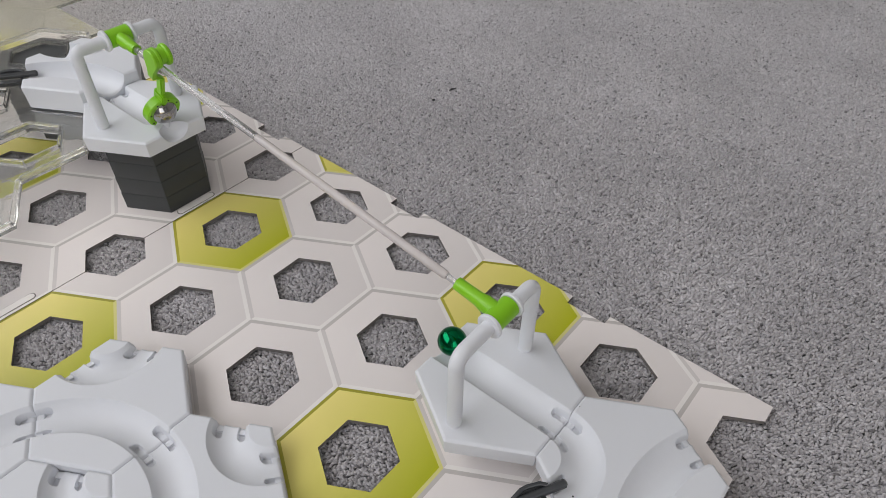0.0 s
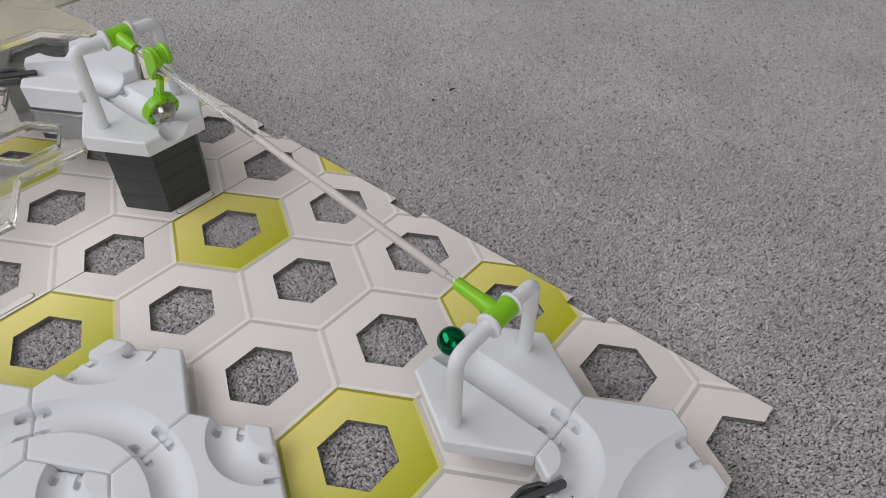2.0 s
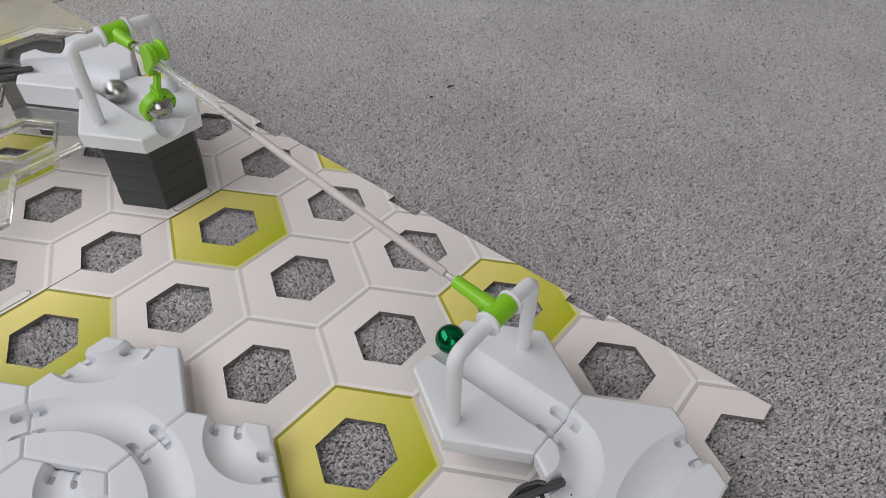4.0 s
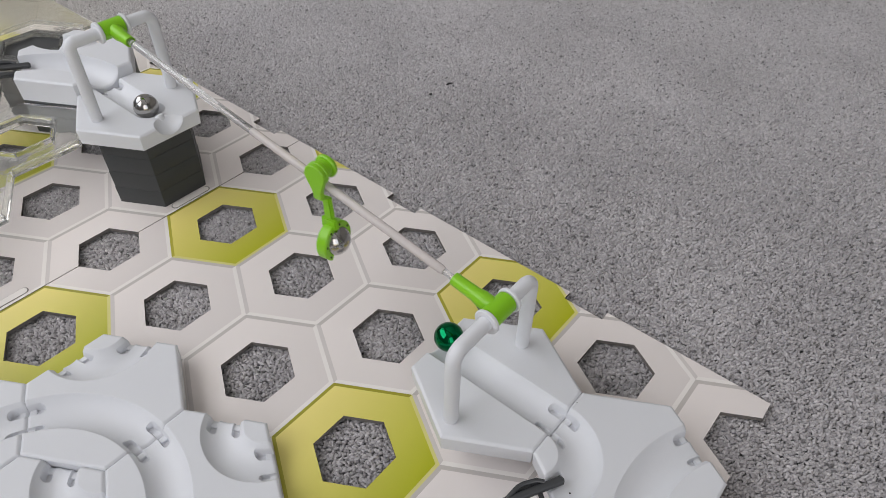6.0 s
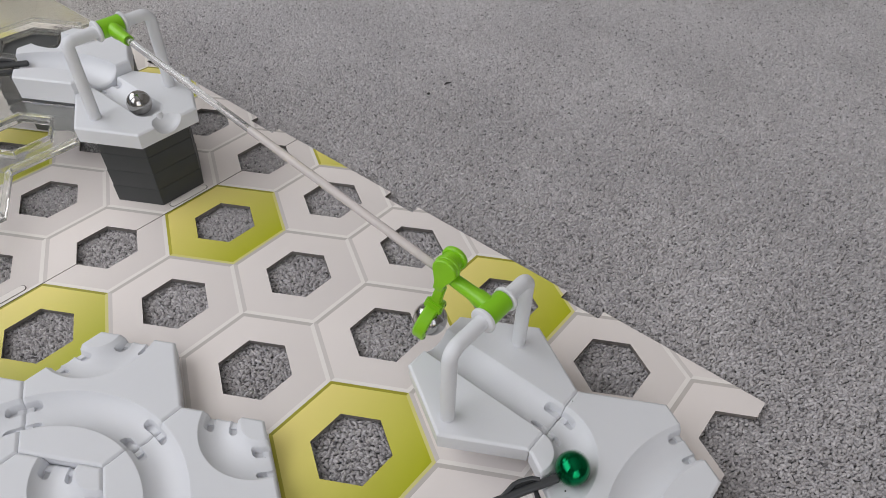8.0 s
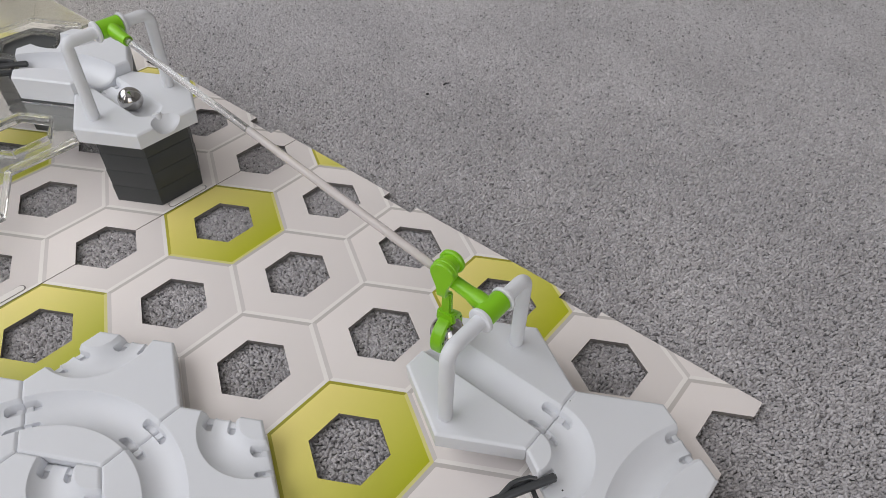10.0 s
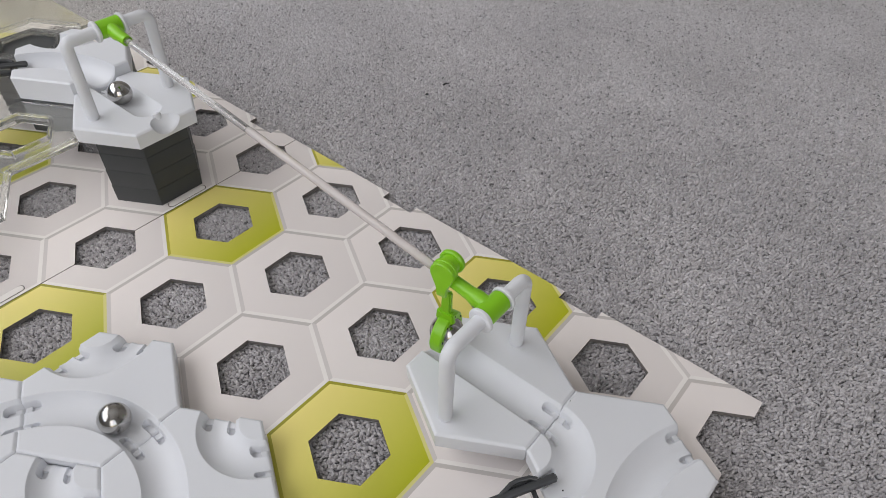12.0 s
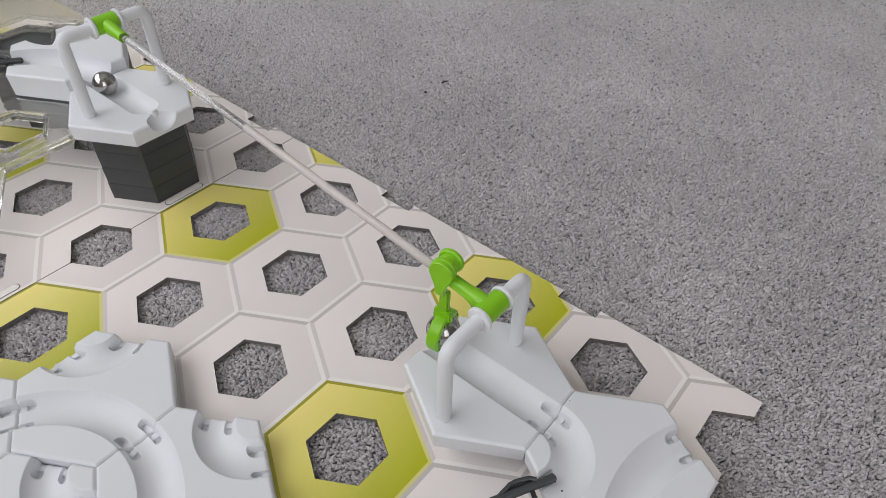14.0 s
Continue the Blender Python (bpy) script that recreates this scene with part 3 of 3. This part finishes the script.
# ---- hanger ----
def hanger():
    r = root("zip_line_hanger", (0, 0, 0), "lime green zip line hanger with pulley wheels holding a steel ball", "toy hanger")
    y = Vector((0, 1, 0))
    for s in (-1, 1):
        bm = disc((0, s * 0.046, 0.092), y, 0.087, 0.019, 0.01, 32)
        wheel = part("pulley_wheel", bm, GREEN, r)
        part("hub_cap", disc((0, s * 0.066, 0.092), y, 0.05, 0.006, 0.004, 24), GREEN, wheel)
    # rounded side plate that tapers into the neck
    rim = [(0.084 * math.cos(radians(a)), 0.092 + 0.084 * math.sin(radians(a))) for a in range(-25, 206, 11)]
    rim += [(-0.058, 0.01), (-0.041, -0.03), (-0.034, -0.065), (-0.032, -0.11), (0.032, -0.11), (0.034, -0.065), (0.041, -0.03), (0.058, 0.01)]
    bm = bmesh.new()
    rows = [[bm.verts.new((x * k, yy, 0.092 + (z - 0.092) * k)) for x, z in rim] for yy, k in ((-0.06, 1.0), (-0.087, 1.0), (-0.095, 0.93))]
    for a, c in zip(rows, rows[1:]):
        for q in range(len(rim)):
            bm.faces.new((a[q], a[(q + 1) % len(rim)], c[(q + 1) % len(rim)], c[q]))
    bm.faces.new(rows[0][::-1])
    bm.faces.new(rows[-1])
    part("side_plate", bm, GREEN, r)
    part("axle", tube([(0, -0.05, 0.092), (0, 0.05, 0.092)], 0.068), GREEN, r)
    bm = bmesh.new()
    for z0, z1, yy0, yy1, w0, w1 in ((-0.09, -0.15, -0.09, -0.02, 0.034, 0.033),
                                     (-0.14, -0.33, -0.022, -0.022, 0.033, 0.037), (-0.325, -0.42, -0.03, -0.03, 0.062, 0.07)):
        t = 0.042
        lo = [bm.verts.new(p) for p in ((-w0, yy0, z0), (w0, yy0, z0), (w0, yy0 + t, z0), (-w0, yy0 + t, z0))]
        hi = [bm.verts.new(p) for p in ((-w1, yy1, z1), (w1, yy1, z1), (w1, yy1 + t, z1), (-w1, yy1 + t, z1))]
        for q in range(4):
            bm.faces.new((lo[q], lo[(q + 1) % 4], hi[(q + 1) % 4], hi[q]))
        bm.faces.new(lo[::-1])
        bm.faces.new(hi)
    bmesh.ops.bevel(bm, geom=bm.edges[:], offset=0.01, segments=2, affect="EDGES")
    part("neck", bm, GREEN, r)
    bm = bmesh.new()
    rings = []
    for k in range(33):
        a = radians(-28 + 258 * k / 32)
        c, s = math.cos(a), math.sin(a)
        rings.append([bm.verts.new((x, q * c, -0.54 + q * s)) for x, q in
                      ((-0.04, 0.104), (-0.045, 0.112), (-0.045, 0.148), (-0.035, 0.158), (0.035, 0.158), (0.045, 0.148), (0.045, 0.112), (0.04, 0.104))])
    for a, c in zip(rings, rings[1:]):
        for q in range(8):
            bm.faces.new((a[q], a[(q + 1) % 8], c[(q + 1) % 8], c[q]))
    bm.faces.new(rings[0])
    bm.faces.new(rings[-1][::-1])
    ring = part("cage_ring", bm, GREEN, r)
    # black discs on the lime ring: the shade inside its notches, put in as colour
    for k in range(6):
        a = radians(-20 + 47 * k)
        c, s = math.cos(a), math.sin(a)
        part("cage_notch_shade", disc((0.043, 0.132 * c, -0.54 + 0.137 * s), (1, 0, 0), 0.009, 0.006, 0.002, 10), DARK, ring)
    part("steel_ball", sphere(0.119, (0.008, 0, -0.54)), STEEL, r, "polished steel ball held in the cage")
    return r


hang = hanger()


def marble(name, mat, label):
    me_ob = part(name, sphere(0.106, (0, 0, 0)), mat)
    return tagged(me_ob, label, "marble", "marbles")


green_marble = marble("marble", GREENBALL, "shiny green metal marble in the station's channel")
steel_marble = marble("marble", STEEL, "polished steel marble on the raised station tile")
loop_marble = marble("marble", STEEL, "polished steel marble rolling round the curve tiles")


# ---- what moves ----
def at_rod(s, swing, turn=-60, lift=0.01):
    p = (along(s) + AX * 0.015 + Vector((0, 0, lift))) * P
    return pose(p.x, p.y, p.z, 0, -swing, turn)


def spot(x, y, z, roll=0):
    """A marble's place, turned about its rolling axis."""
    return pose(x * P, y * P, z * P, 0, roll, 0)


def on_line(base, s, lat, z, roll=0):
    q = base + Vector((0.5, -0.866, 0)) * s + AX * lat
    return spot(q.x, q.y, z, roll)


def on_arc(c, r, deg, z, roll=0):
    return spot(c.x + r * math.cos(radians(deg)), c.y + r * math.sin(radians(deg)), z, roll)


def motions():
    walk(hang, [(t, at_rod(s, a, -60 if t < 4.5 else -50, 0.01 if t < 8.5 else -0.012)) for t, s, a in (
        (0, 0.140, -24), (3.2, 0.140, -24), (4, 0.140, -24), (4.25, 0.190, -6), (4.7, 0.320, 0), (5.3, 0.495, -5), (5.5, 0.537, -3), (5.75, 0.576, 1),
        (6, 0.619, 2), (6.25, 0.676, 2), (6.5, 0.737, 0), (6.75, 0.795, -3), (6.9, 0.829, -4), (7, 0.853, -5), (7.1, 0.884, -8), (7.2, 0.904, -12), (7.3, 0.905, -10), (7.4, 0.905, -6), (7.5, 0.904, -2),
        (7.65, 0.904, 3), (7.85, 0.904, -8), (8, 0.904, -14), (8.2, 0.903, -17), (8.7, 0.906, 3), (9.2, 0.908, -12), (9.7, 0.910, 1), (10.3, 0.910, -1),
        (10.6, 0.910, 4), (11, 0.910, 5), (11.6, 0.910, 3), (12.5, 0.910, -3), (13.2, 0.910, -2), (14.0, 0.910, -2))])
    gz = MIDH + 0.028
    rows = [(t, on_line(LO, s, lat, gz, roll)) for t, s, lat, roll in (
        (0, -0.45, 0.055, 0), (7.1, -0.45, 0.055, 0), (7.2, -0.326, 0.05, 40), (7.3, -0.24, 0.04, 80), (7.4, -0.165, 0.02, 115), (7.5, -0.075, 0, 150),
        (7.6, -0.03, 0, 180), (7.7, 0.2, 0, 250), (7.8, 0.45, 0, 330))]
    corner = cell(2, -2) + Vector((0.57735 * math.cos(radians(150)), 0.57735 * math.sin(radians(150)), 0))
    rows += [(t, on_arc(corner, 0.28, d, gz - 0.01, roll)) for t, d, roll in ((7.9, -15, 380), (8.0, -48, 420), (8.1, -56, 440), (8.2, -63, 460))]
    rows += [(t, spot(x, corner.y - 0.2887, gz - 0.02, 0)) for t, x in ((8.6, 0.42), (9.0, 0.0), (9.4, -0.5), (14.0, -0.5))]
    walk(green_marble, rows)
    sz = 0.86 + 0.036
    ring = cell(-4, 3)
    rows = [(t, spot(x, cell(-4, 4).y, z, 0)) for t, x, z in ((0, -4.1, 1.08), (3.2, -4.1, 1.08), (3.6, -3.0, 1.0))]
    rows += [(t, on_arc(ring, 0.866, d, z, 0)) for t, d, z in ((3.7, 75, 0.98), (3.85, 45, 0.96))]
    rows += [(t, on_line(UP, s, lat, sz, roll)) for t, s, lat, roll in (
        (4.0, -0.3, -0.02, 0), (4.2, 0.1, -0.01, 0), (4.5, 0.178, -0.01, 40), (5.3, 0.18, -0.01, 40), (6.5, 0.18, -0.01, 40), (7.5, 0.155, -0.013, 30),
        (8.0, 0.12, -0.02, 0), (8.2, 0.10, -0.02, -10), (10.3, -0.035, -0.035, -80), (10.5, -0.08, -0.035, -110), (11, -0.108, -0.032, -125),
        (12, -0.148, -0.03, -145), (13, -0.195, -0.029, -170), (13.5, -0.225, -0.034, -185), (14, -0.325, -0.035, -240))]
    walk(steel_marble, rows)
    c = cell(-2, -1)
    walk(loop_marble, [(t, on_arc(c, r, d, LOW + 0.031, roll)) for t, r, d, roll in (
        (0, 0.85, -75, 0), (8.2, 0.85, -75, 0), (9.6, 0.85, -50, 70), (10.3, 0.85, -29, 130), (10.8, 0.85, -6, 195), (11, 0.86, 1, 215), (11.5, 0.846, 23, 280),
        (12, 0.845, 45, 345), (12.5, 0.841, 66, 405), (13, 0.836, 87, 465), (13.2, 0.83, 95, 488), (13.6, 0.83, 112, 540), (14, 0.83, 130, 590))])


motions()
